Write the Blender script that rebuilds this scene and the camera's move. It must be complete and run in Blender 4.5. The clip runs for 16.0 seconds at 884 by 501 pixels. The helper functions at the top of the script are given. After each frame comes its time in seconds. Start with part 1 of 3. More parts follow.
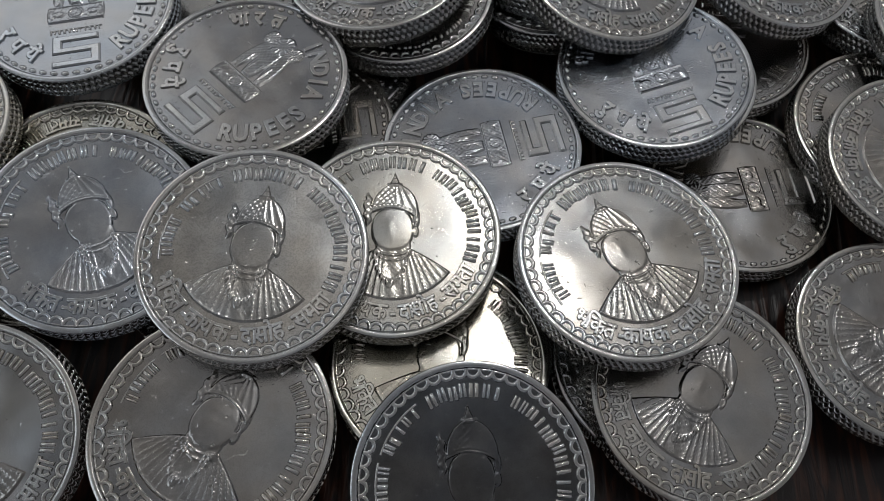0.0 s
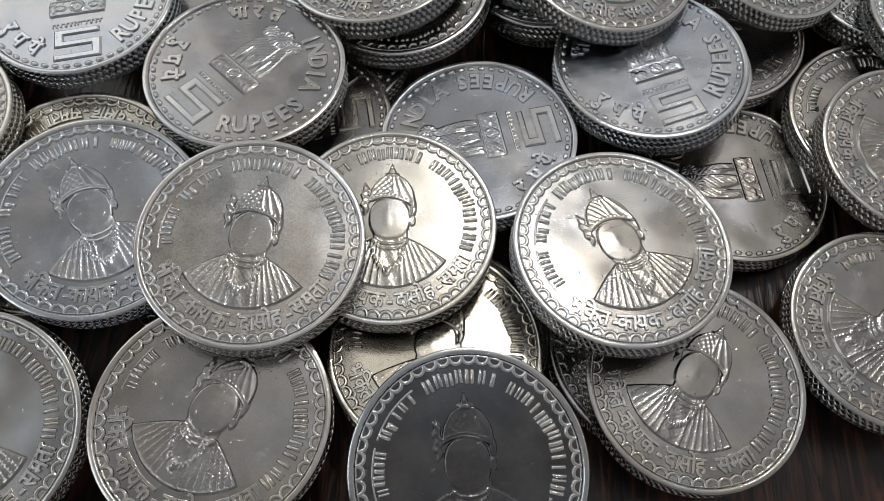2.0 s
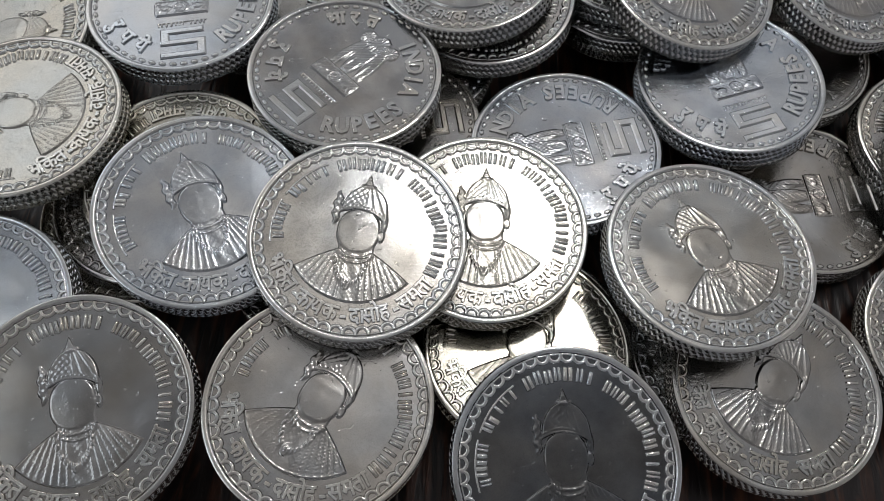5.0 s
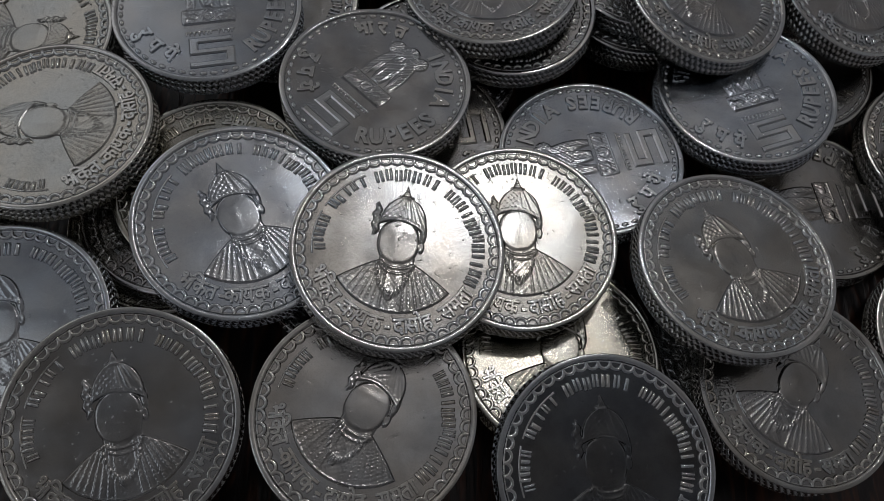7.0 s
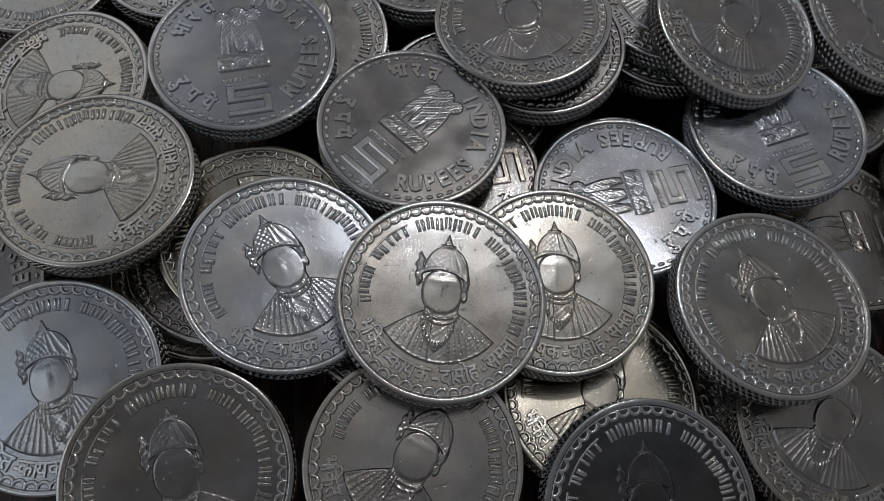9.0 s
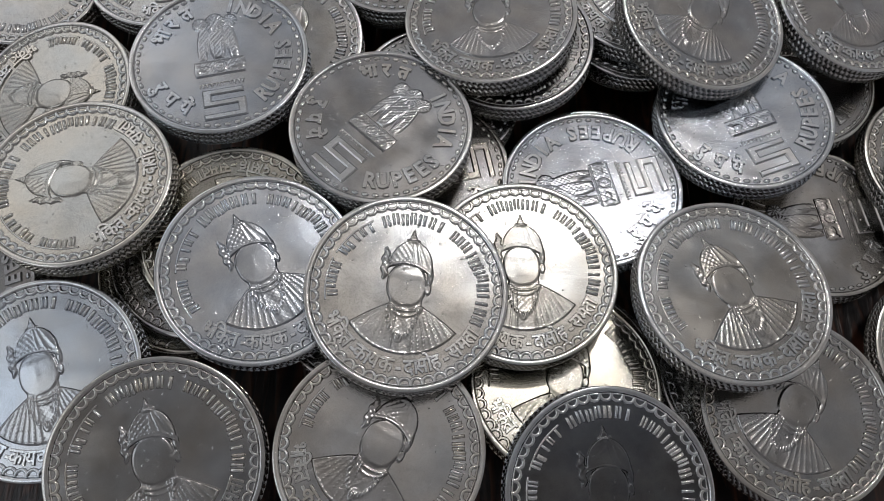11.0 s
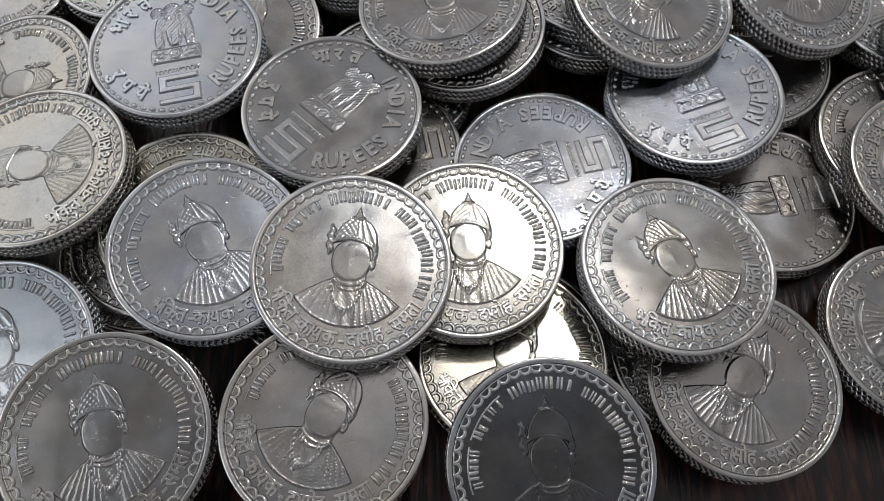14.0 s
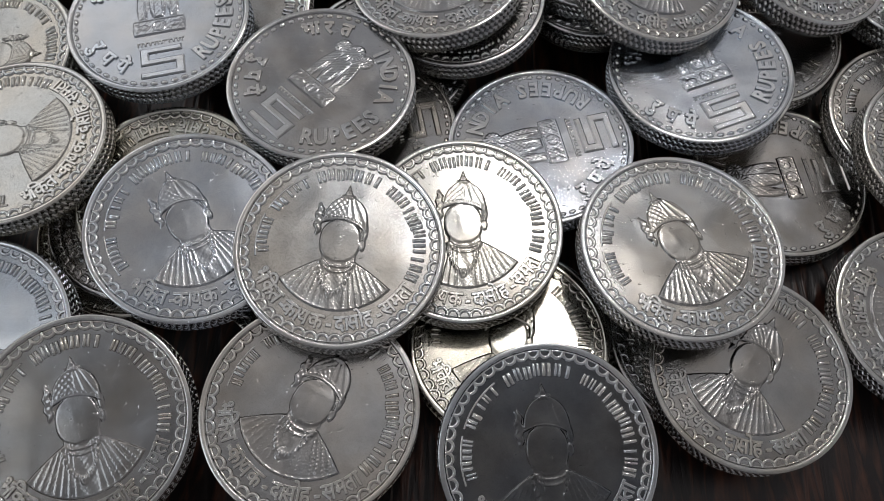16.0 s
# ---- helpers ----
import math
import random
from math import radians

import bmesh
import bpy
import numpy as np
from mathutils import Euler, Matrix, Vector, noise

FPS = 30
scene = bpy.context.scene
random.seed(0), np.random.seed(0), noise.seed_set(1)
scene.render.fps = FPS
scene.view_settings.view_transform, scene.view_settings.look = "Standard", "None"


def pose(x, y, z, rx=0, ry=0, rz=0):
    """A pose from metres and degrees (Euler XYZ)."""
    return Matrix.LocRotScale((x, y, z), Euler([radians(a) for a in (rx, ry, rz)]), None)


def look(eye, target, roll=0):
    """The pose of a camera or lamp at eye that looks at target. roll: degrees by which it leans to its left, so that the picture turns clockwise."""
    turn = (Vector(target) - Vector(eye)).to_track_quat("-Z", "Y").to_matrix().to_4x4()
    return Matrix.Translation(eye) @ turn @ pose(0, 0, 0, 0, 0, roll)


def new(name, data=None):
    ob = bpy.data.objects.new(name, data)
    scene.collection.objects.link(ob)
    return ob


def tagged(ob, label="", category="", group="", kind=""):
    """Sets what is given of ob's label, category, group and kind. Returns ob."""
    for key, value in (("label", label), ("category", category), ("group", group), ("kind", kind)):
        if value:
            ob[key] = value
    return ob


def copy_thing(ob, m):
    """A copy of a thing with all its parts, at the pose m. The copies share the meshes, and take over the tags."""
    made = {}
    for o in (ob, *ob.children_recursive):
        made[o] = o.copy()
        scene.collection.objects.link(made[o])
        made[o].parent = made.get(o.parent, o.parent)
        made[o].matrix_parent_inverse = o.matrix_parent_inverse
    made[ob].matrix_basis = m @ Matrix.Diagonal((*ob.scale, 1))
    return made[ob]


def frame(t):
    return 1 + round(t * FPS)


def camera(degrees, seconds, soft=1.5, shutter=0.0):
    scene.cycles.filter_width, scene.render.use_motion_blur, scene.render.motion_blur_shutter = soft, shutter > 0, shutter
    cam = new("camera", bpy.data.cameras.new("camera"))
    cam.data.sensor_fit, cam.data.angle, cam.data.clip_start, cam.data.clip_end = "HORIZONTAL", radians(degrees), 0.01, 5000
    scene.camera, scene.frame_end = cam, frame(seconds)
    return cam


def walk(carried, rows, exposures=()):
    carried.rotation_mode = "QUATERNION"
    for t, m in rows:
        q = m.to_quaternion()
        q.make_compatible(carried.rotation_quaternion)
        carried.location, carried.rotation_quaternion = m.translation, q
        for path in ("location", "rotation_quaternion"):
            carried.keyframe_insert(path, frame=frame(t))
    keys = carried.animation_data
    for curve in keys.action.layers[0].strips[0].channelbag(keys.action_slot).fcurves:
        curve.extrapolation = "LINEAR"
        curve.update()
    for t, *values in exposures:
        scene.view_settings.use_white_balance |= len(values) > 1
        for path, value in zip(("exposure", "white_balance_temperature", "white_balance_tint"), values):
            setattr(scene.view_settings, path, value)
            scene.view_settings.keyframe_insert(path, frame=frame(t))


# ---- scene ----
# ---- camera ----
cam = camera(63.28, 16.0, soft=0.8)
ROWS = [
    (0, 0.01000, -0.03800, 0.08300, 22.944, 0.321, 2.259),
    (0.5, 0.01038, -0.03742, 0.08259, 23.448, -0.026, 2.658),
    (1, 0.01094, -0.03749, 0.08184, 23.554, 0.190, 2.527),
    (1.5, 0.01158, -0.03967, 0.08481, 23.278, 0.831, 2.444),
    (2, 0.01086, -0.03944, 0.08320, 23.019, 0.672, 2.266),
    (2.5, 0.00962, -0.04055, 0.08386, 23.048, 0.965, 2.649),
    (3, 0.00827, -0.04048, 0.08303, 23.143, 0.826, 3.357),
    (3.5, 0.00832, -0.03968, 0.08329, 22.721, 0.375, 3.291),
    (4, 0.00411, -0.04047, 0.08464, 22.644, 0.712, 4.241),
    (4.5, 0.00356, -0.03948, 0.08475, 23.202, 0.659, 4.215),
    (5, -0.00010, -0.04208, 0.08560, 23.801, -0.548, 3.776),
    (5.2, -0.00390, -0.04182, 0.08763, 23.420, -0.615, 3.795),
    (7.3, -0.00961, -0.04141, 0.08741, 23.301, -3.093, 2.388),
    (7.5, -0.01105, -0.04220, 0.08859, 24.078, -2.778, 2.656),
    (8, -0.01235, -0.04044, 0.08843, 23.447, -2.896, 2.283),
    (8.2, -0.01310, -0.03853, 0.08863, 22.481, -3.141, 2.024),
    (10.3, -0.01225, -0.03432, 0.09470, 21.366, -1.214, 1.660),
    (10.5, -0.01104, -0.03480, 0.09385, 21.152, -1.018, 1.678),
    (11, -0.00593, -0.03601, 0.09392, 21.343, -0.164, 1.455),
    (11.5, -0.00309, -0.03765, 0.08998, 21.723, 0.159, 1.314),
    (12, -0.00248, -0.03858, 0.08847, 21.608, 0.489, 1.225),
    (12.5, -0.00286, -0.03898, 0.08825, 21.501, 0.266, 1.405),
    (13, -0.00331, -0.03814, 0.08791, 21.437, -0.088, 1.613),
    (13.5, -0.00175, -0.03858, 0.08934, 21.443, 0.667, 1.587),
    (14, 0.00228, -0.03994, 0.09359, 22.096, 1.207, 1.243),
    (14.5, 0.00354, -0.03974, 0.09183, 21.974, 1.114, 1.019),
    (15, 0.00193, -0.03942, 0.09168, 22.098, 0.973, 1.266),
    (15.5, 0.00146, -0.04005, 0.09181, 21.687, 1.143, 1.410),
    (16, 0.00291, -0.03977, 0.08959, 21.531, 1.076, 1.476),
]
EXPOSURES = [(0, 0.22, 6330, 10), (0.5, 0.8, 6500, 10), (1, 0.9, 6550, 10), (2, 0.92, 6550, 10), (3, 0.92, 6550, 10), (3.5, 0.97, 6550, 10), (4, 0.92, 6550, 10),
             (4.5, 0.76, 6450, 10), (5, 0.76, 6400, 10), (5.3, 0.68, 6350, 10), (7.3, -0.66, 6270, 12), (8.2, -0.7, 6270, 12), (10.3, 0.54, 6400, 12), (11, 0.58, 6400, 12),
             (12.5, 0.58, 6400, 12), (14, 0.72, 6400, 12), (16, 0.7, 6400, 12)]
walk(cam, [(t, pose(x, y, z, rx, ry, rz)) for t, x, y, z, rx, ry, rz in ROWS], EXPOSURES)

# ---- light ----
world = bpy.data.worlds.new("world")
scene.world = world
world.use_nodes = True
world.node_tree.nodes["Background"].inputs[0].default_value = (0.55, 0.6, 0.7, 1)
world.node_tree.nodes["Background"].inputs[1].default_value = 0.02


def point_lamp(name, place, watts, radius, colour):
    data = bpy.data.lights.new(name, "POINT")
    data.energy, data.shadow_soft_size, data.color = watts, radius, colour
    ob = new(name, data)
    ob.location = place
    return ob


def area_lamp(name, place, target, watts, width, height, colour):
    data = bpy.data.lights.new(name, "AREA")
    data.shape, data.size, data.size_y, data.energy, data.color = "RECTANGLE", width, height, watts, colour
    ob = new(name, data)
    ob.matrix_world = look(place, target)
    return ob


point_lamp("key_lamp", (0.25, 0.625, 1.25), 6.0, 0.06, (1.0, 0.965, 0.925))
area_lamp("window_light", (-1.02, 1.02, 1.22), (0, 0, 0), 1.4, 1.0, 0.75, (1.0, 0.99, 0.98))
area_lamp("high_window_light", (-0.96, -0.24, 1.20), (0, 0, 0), 1.1, 0.6, 0.6, (0.9, 0.96, 1.0))
# weak fill with no window behind it, added to lift the right-hand coins
area_lamp("east_window_light", (0.78, 1.22, 1.22), (0, 0, 0), 0.12, 0.8, 0.8, (1.0, 0.99, 0.98))


# ---- materials ----
def nodes_of(name):
    m = bpy.data.materials.new(name)
    m.use_nodes = True
    nt = m.node_tree
    return m, nt, nt.nodes["Principled BSDF"]


def add(nt, kind, **values):
    n = nt.nodes.new(kind)
    for key, value in values.items():
        if key in n.inputs:
            n.inputs[key].default_value = value
    return n


def coin_metal(name, light, dark, rough, grain_depth=0.000016, speck=0.12):
    """Cupro-nickel: dull silver with tarnish clouds, fine grain and hairline scratches."""
    m, nt, bsdf = nodes_of(name)
    L = nt.links.new
    tc = nt.nodes.new("ShaderNodeTexCoord")
    info = nt.nodes.new("ShaderNodeObjectInfo")
    shift = nt.nodes.new("ShaderNodeVectorMath")
    shift.operation = "ADD"
    L(tc.outputs["Object"], shift.inputs[0])
    L(info.outputs["Random"], shift.inputs[1])
    cloud = add(nt, "ShaderNodeTexNoise", Scale=260.0, Detail=4.0, Roughness=0.6)
    grain = add(nt, "ShaderNodeTexNoise", Scale=8500.0, Detail=2.0, Roughness=0.65)
    L(shift.outputs[0], cloud.inputs["Vector"])
    L(shift.outputs[0], grain.inputs["Vector"])
    ramp = nt.nodes.new("ShaderNodeValToRGB")
    ramp.color_ramp.elements[0].position, ramp.color_ramp.elements[1].position = 0.32, 0.68
    ramp.color_ramp.elements[0].color, ramp.color_ramp.elements[1].color = (*dark, 1), (*light, 1)
    L(cloud.outputs["Fac"], ramp.inputs["Fac"])
    patch = add(nt, "ShaderNodeTexNoise", Scale=120.0, Detail=3.0, Roughness=0.55)
    L(shift.outputs[0], patch.inputs["Vector"])
    tint = nt.nodes.new("ShaderNodeValToRGB")
    tint.color_ramp.elements[0].position, tint.color_ramp.elements[1].position = 0.36, 0.64
    tint.color_ramp.elements[0].color, tint.color_ramp.elements[1].color = (1.0, 0.97, 0.91, 1), (0.92, 0.965, 1.0, 1)
    L(patch.outputs["Fac"], tint.inputs["Fac"])
    tone = nt.nodes.new("ShaderNodeMix")
    tone.data_type, tone.blend_type = "RGBA", "MULTIPLY"
    tone.inputs[0].default_value = 1.0
    L(ramp.outputs["Color"], tone.inputs[6])
    L(tint.outputs["Color"], tone.inputs[7])
    # fine dark pits all over the face
    pit = add(nt, "ShaderNodeTexNoise", Scale=9000.0, Detail=2.0, Roughness=0.7)
    L(shift.outputs[0], pit.inputs["Vector"])
    pits = nt.nodes.new("ShaderNodeMapRange")
    pits.inputs["From Min"].default_value, pits.inputs["From Max"].default_value = 0.36, 0.56
    pits.inputs["To Min"].default_value, pits.inputs["To Max"].default_value = 1 - speck, 1 + speck * 0.3
    L(pit.outputs["Fac"], pits.inputs["Value"])
    pitted = nt.nodes.new("ShaderNodeMix")
    pitted.data_type, pitted.blend_type = "RGBA", "MULTIPLY"
    pitted.inputs[0].default_value = 1.0
    L(tone.outputs[2], pitted.inputs[6])
    L(pits.outputs[0], pitted.inputs[7])
    L(pitted.outputs[2], bsdf.inputs["Base Color"])
    bsdf.inputs["Metallic"].default_value = 1.0
    # hairlines: noise drawn out along two directions
    lines = []
    for turn in (0.5, 2.1):
        mp = nt.nodes.new("ShaderNodeMapping")
        mp.inputs["Rotation"].default_value = (0, 0, turn)
        mp.inputs["Scale"].default_value = (180, 9000, 180)
        L(shift.outputs[0], mp.inputs["Vector"])
        nz = add(nt, "ShaderNodeTexNoise", Scale=1.0, Detail=2.0)
        L(mp.outputs[0], nz.inputs["Vector"])
        lines.append(nz)
    mix = nt.nodes.new("ShaderNodeMath")
    mix.operation = "MAXIMUM"
    L(lines[0].outputs["Fac"], mix.inputs[0])
    L(lines[1].outputs["Fac"], mix.inputs[1])
    rr = nt.nodes.new("ShaderNodeMapRange")
    rr.inputs["From Min"].default_value, rr.inputs["From Max"].default_value = 0.3, 0.7
    rr.inputs["To Min"].default_value, rr.inputs["To Max"].default_value = rough - 0.05, rough + 0.08
    L(cloud.outputs["Fac"], rr.inputs["Value"])
    L(rr.outputs[0], bsdf.inputs["Roughness"])
    b1 = nt.nodes.new("ShaderNodeBump")
    b1.inputs["Strength"].default_value, b1.inputs["Distance"].default_value = 1.0, grain_depth
    L(grain.outputs["Fac"], b1.inputs["Height"])
    # small nicks
    nick = add(nt, "ShaderNodeTexNoise", Scale=1700.0, Detail=1.0)
    L(shift.outputs[0], nick.inputs["Vector"])
    cutoff = nt.nodes.new("ShaderNodeMapRange")
    cutoff.inputs["From Min"].default_value, cutoff.inputs["From Max"].default_value = 0.70, 0.76
    L(nick.outputs["Fac"], cutoff.inputs["Value"])
    b3 = nt.nodes.new("ShaderNodeBump")
    b3.invert = True
    b3.inputs["Strength"].default_value, b3.inputs["Distance"].default_value = 1.0, 0.00002
    L(cutoff.outputs[0], b3.inputs["Height"])
    # pebbled patches where the striking left the field rough, and a slow waviness of the whole face
    pebble = add(nt, "ShaderNodeTexNoise", Scale=5000.0, Detail=3.0, Roughness=0.6)
    L(shift.outputs[0], pebble.inputs["Vector"])
    where = nt.nodes.new("ShaderNodeMapRange")
    where.inputs["From Min"].default_value, where.inputs["From Max"].default_value = 0.38, 0.66
    where.inputs["To Min"].default_value, where.inputs["To Max"].default_value = 0.25, 1.0
    L(patch.outputs["Fac"], where.inputs["Value"])
    rise = nt.nodes.new("ShaderNodeMath")
    rise.operation = "MULTIPLY"
    L(pebble.outputs["Fac"], rise.inputs[0])
    L(where.outputs[0], rise.inputs[1])
    b4 = nt.nodes.new("ShaderNodeBump")
    b4.inputs["Strength"].default_value, b4.inputs["Distance"].default_value = 1.0, grain_depth * 1.6
    L(rise.outputs[0], b4.inputs["Height"])
    L(b1.outputs[0], b4.inputs["Normal"])
    wave = add(nt, "ShaderNodeTexNoise", Scale=150.0, Detail=1.0)
    L(shift.outputs[0], wave.inputs["Vector"])
    b5 = nt.nodes.new("ShaderNodeBump")
    b5.inputs["Strength"].default_value, b5.inputs["Distance"].default_value = 1.0, 0.00014
    L(wave.outputs["Fac"], b5.inputs["Height"])
    L(b4.outputs[0], b5.inputs["Normal"])
    L(b5.outputs[0], b3.inputs["Normal"])
    b2 = nt.nodes.new("ShaderNodeBump")
    b2.inputs["Strength"].default_value, b2.inputs["Distance"].default_value = 0.3, 0.00001
    L(mix.outputs[0], b2.inputs["Height"])
    L(b3.outputs[0], b2.inputs["Normal"])
    L(b2.outputs[0], bsdf.inputs["Normal"])
    return m


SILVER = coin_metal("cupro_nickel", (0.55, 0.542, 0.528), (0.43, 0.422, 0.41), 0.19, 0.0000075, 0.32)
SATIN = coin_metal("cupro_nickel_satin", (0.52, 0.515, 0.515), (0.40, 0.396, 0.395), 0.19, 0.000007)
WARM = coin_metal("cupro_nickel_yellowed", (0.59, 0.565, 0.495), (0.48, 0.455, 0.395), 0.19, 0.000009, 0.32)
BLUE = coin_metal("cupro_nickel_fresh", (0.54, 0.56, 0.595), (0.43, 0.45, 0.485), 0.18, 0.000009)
# tarnish; on one covered capital coin its darker colour stands in for shade
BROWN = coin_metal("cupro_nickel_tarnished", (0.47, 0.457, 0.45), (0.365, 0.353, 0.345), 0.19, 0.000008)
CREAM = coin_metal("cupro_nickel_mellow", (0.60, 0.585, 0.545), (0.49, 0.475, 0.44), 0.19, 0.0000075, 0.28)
# same alloy, with a dark reflection put into the base colour
DARK_REFLECTION = coin_metal("cupro_nickel_darkened", (0.24, 0.244, 0.254), (0.15, 0.153, 0.162), 0.18, 0.000009)
# the raised parts are polished by wear; their paler colour stands in for glints
RUBBED_GLINT = {m: coin_metal(m.name + "_rubbed", light, dark, 0.15, 0.000011) for m, light, dark in (
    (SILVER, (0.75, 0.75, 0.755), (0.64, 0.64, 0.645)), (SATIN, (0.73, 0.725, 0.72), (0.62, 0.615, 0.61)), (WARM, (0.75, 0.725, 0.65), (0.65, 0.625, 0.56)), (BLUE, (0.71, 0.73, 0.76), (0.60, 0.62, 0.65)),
    (CREAM, (0.75, 0.74, 0.71), (0.64, 0.63, 0.605)), (BROWN, (0.66, 0.64, 0.61), (0.55, 0.53, 0.505)), (DARK_REFLECTION, (0.76, 0.765, 0.775), (0.64, 0.645, 0.655)))}


def wood():
    m, nt, bsdf = nodes_of("dark_wood")
    L = nt.links.new
    tc = nt.nodes.new("ShaderNodeTexCoord")
    mp = nt.nodes.new("ShaderNodeMapping")
    mp.inputs["Scale"].default_value = (420, 60, 60)
    mp.inputs["Rotation"].default_value = (0, 0, 0.5)
    L(tc.outputs["Object"], mp.inputs["Vector"])
    nz = add(nt, "ShaderNodeTexNoise", Scale=1.6, Detail=6.0, Distortion=1.2)
    L(mp.outputs[0], nz.inputs["Vector"])
    ramp = nt.nodes.new("ShaderNodeValToRGB")
    ramp.color_ramp.elements[0].position, ramp.color_ramp.elements[1].position = 0.46, 0.72
    ramp.color_ramp.elements[0].color, ramp.color_ramp.elements[1].color = (0.012, 0.008, 0.008, 1), (0.10, 0.038, 0.022, 1)
    L(nz.outputs["Fac"], ramp.inputs["Fac"])
    # pale scratches and open pores along the grain
    mp2 = nt.nodes.new("ShaderNodeMapping")
    mp2.inputs["Scale"].default_value = (900, 45, 45)
    mp2.inputs["Rotation"].default_value = (0, 0, 0.35)
    L(tc.outputs["Object"], mp2.inputs["Vector"])
    pore = add(nt, "ShaderNodeTexNoise", Scale=0.7, Detail=2.0, Distortion=0.6)
    L(mp2.outputs[0], pore.inputs["Vector"])
    thin = nt.nodes.new("ShaderNodeMapRange")
    thin.inputs["From Min"].default_value, thin.inputs["From Max"].default_value = 0.70, 0.73
    L(pore.outputs["Fac"], thin.inputs["Value"])
    pale = nt.nodes.new("ShaderNodeMix")
    pale.data_type = "RGBA"
    L(thin.outputs[0], pale.inputs[0])
    L(ramp.outputs["Color"], pale.inputs[6])
    pale.inputs[7].default_value = (0.10, 0.075, 0.065, 1)
    L(pale.outputs[2], bsdf.inputs["Base Color"])
    bsdf.inputs["Roughness"].default_value = 0.28
    b = nt.nodes.new("ShaderNodeBump")
    b.inputs["Strength"].default_value, b.inputs["Distance"].default_value = 0.5, 0.0003
    L(nz.outputs["Fac"], b.inputs["Height"])
    b2 = nt.nodes.new("ShaderNodeBump")
    b2.inputs["Strength"].default_value, b2.inputs["Distance"].default_value = 0.6, 0.0002
    L(thin.outputs[0], b2.inputs["Height"])
    L(b.outputs[0], b2.inputs["Normal"])
    L(b2.outputs[0], bsdf.inputs["Normal"])
    return m


def paint(name, colour):
    m, nt, bsdf = nodes_of(name)
    nz = add(nt, "ShaderNodeTexNoise", Scale=6.0, Detail=5.0)
    ramp = nt.nodes.new("ShaderNodeValToRGB")
    ramp.color_ramp.elements[0].color = (*[c * 0.9 for c in colour], 1)
    ramp.color_ramp.elements[1].color = (*colour, 1)
    nt.links.new(nz.outputs["Fac"], ramp.inputs["Fac"])
    nt.links.new(ramp.outputs["Color"], bsdf.inputs["Base Color"])
    bsdf.inputs["Roughness"].default_value = 0.8
    return m


# the unseen south wall and floor are greyer, to dim what coins mirror
WOOD, WALL, DARK_WALL, CEIL = wood(), paint("wall_paint", (0.835, 0.835, 0.85)), paint("grey_curtain_cloth", (0.75, 0.75, 0.775)), paint("ceiling_paint", (0.78, 0.78, 0.78))


# ---- building helpers ----
def mesh_from(name, verts, faces, material, smooth=True, angle=35):
    me = bpy.data.meshes.new(name)
    me.from_pydata(verts, [], faces)
    me.materials.append(material)
    if smooth:
        me.shade_smooth()
        me.set_sharp_from_angle(angle=radians(angle))
    return me


def box(verts, faces, x0, x1, y0, y1, z0, z1):
    k = len(verts)
    verts += [(x, y, z) for z in (z0, z1) for x, y in ((x0, y0), (x1, y0), (x1, y1), (x0, y1))]
    faces += [(k + 3, k + 2, k + 1, k), (k + 4, k + 5, k + 6, k + 7)] + [(k + i, k + (i + 1) % 4, k + 4 + (i + 1) % 4, k + 4 + i) for i in range(4)]


def block(name, x0, x1, y0, y1, z0, z1, material, parent=None):
    v, f = [], []
    box(v, f, x0, x1, y0, y1, z0, z1)
    ob = new(name, mesh_from(name, v, f, material, smooth=False))
    ob.parent = parent
    return ob


# ---- room: unseen, added for the coins to mirror ----
for nm, dims, mat in (("wall_north", (-1.5, 1.5, 1.5, 1.6, -0.75, 1.75), WALL), ("wall_south", (-1.5, 1.5, -1.4, -1.3, -0.75, 1.75), DARK_WALL),
                      ("wall_east", (1.5, 1.6, -1.4, 1.6, -0.75, 1.75), WALL), ("wall_west", (-1.6, -1.5, -1.4, 1.6, -0.75, 1.75), WALL),
                      ("floor", (-1.6, 1.6, -1.4, 1.6, -0.85, -0.75), DARK_WALL), ("ceiling", (-1.6, 1.6, -1.4, 1.6, 1.75, 1.85), CEIL)):
    tagged(block(nm, *dims, mat), "plain painted " + nm.split("_")[0] + " closing the dim room", nm.split("_")[0], kind="structure")

table = new("table")
tagged(table, "dark brown wooden table under the pile of coins", "table")
block("tabletop", -0.55, 0.55, -0.4, 0.4, -0.03, 0, WOOD, table)
for sx in (-1, 1):
    for sy in (-1, 1):
        cx, cy = 0.48 * sx, 0.33 * sy
        block("leg", cx - 0.03, cx + 0.03, cy - 0.03, cy + 0.03, -0.75, -0.03, WOOD, table)

# ---- coins: built in millimetres, one model a face, then copied ----
RADIUS, THICK, FIELD = 11.5, 2.95, 2.70
MM = 0.001


def mm(verts):
    return [(x * MM, y * MM, z * MM) for x, y, z in verts]


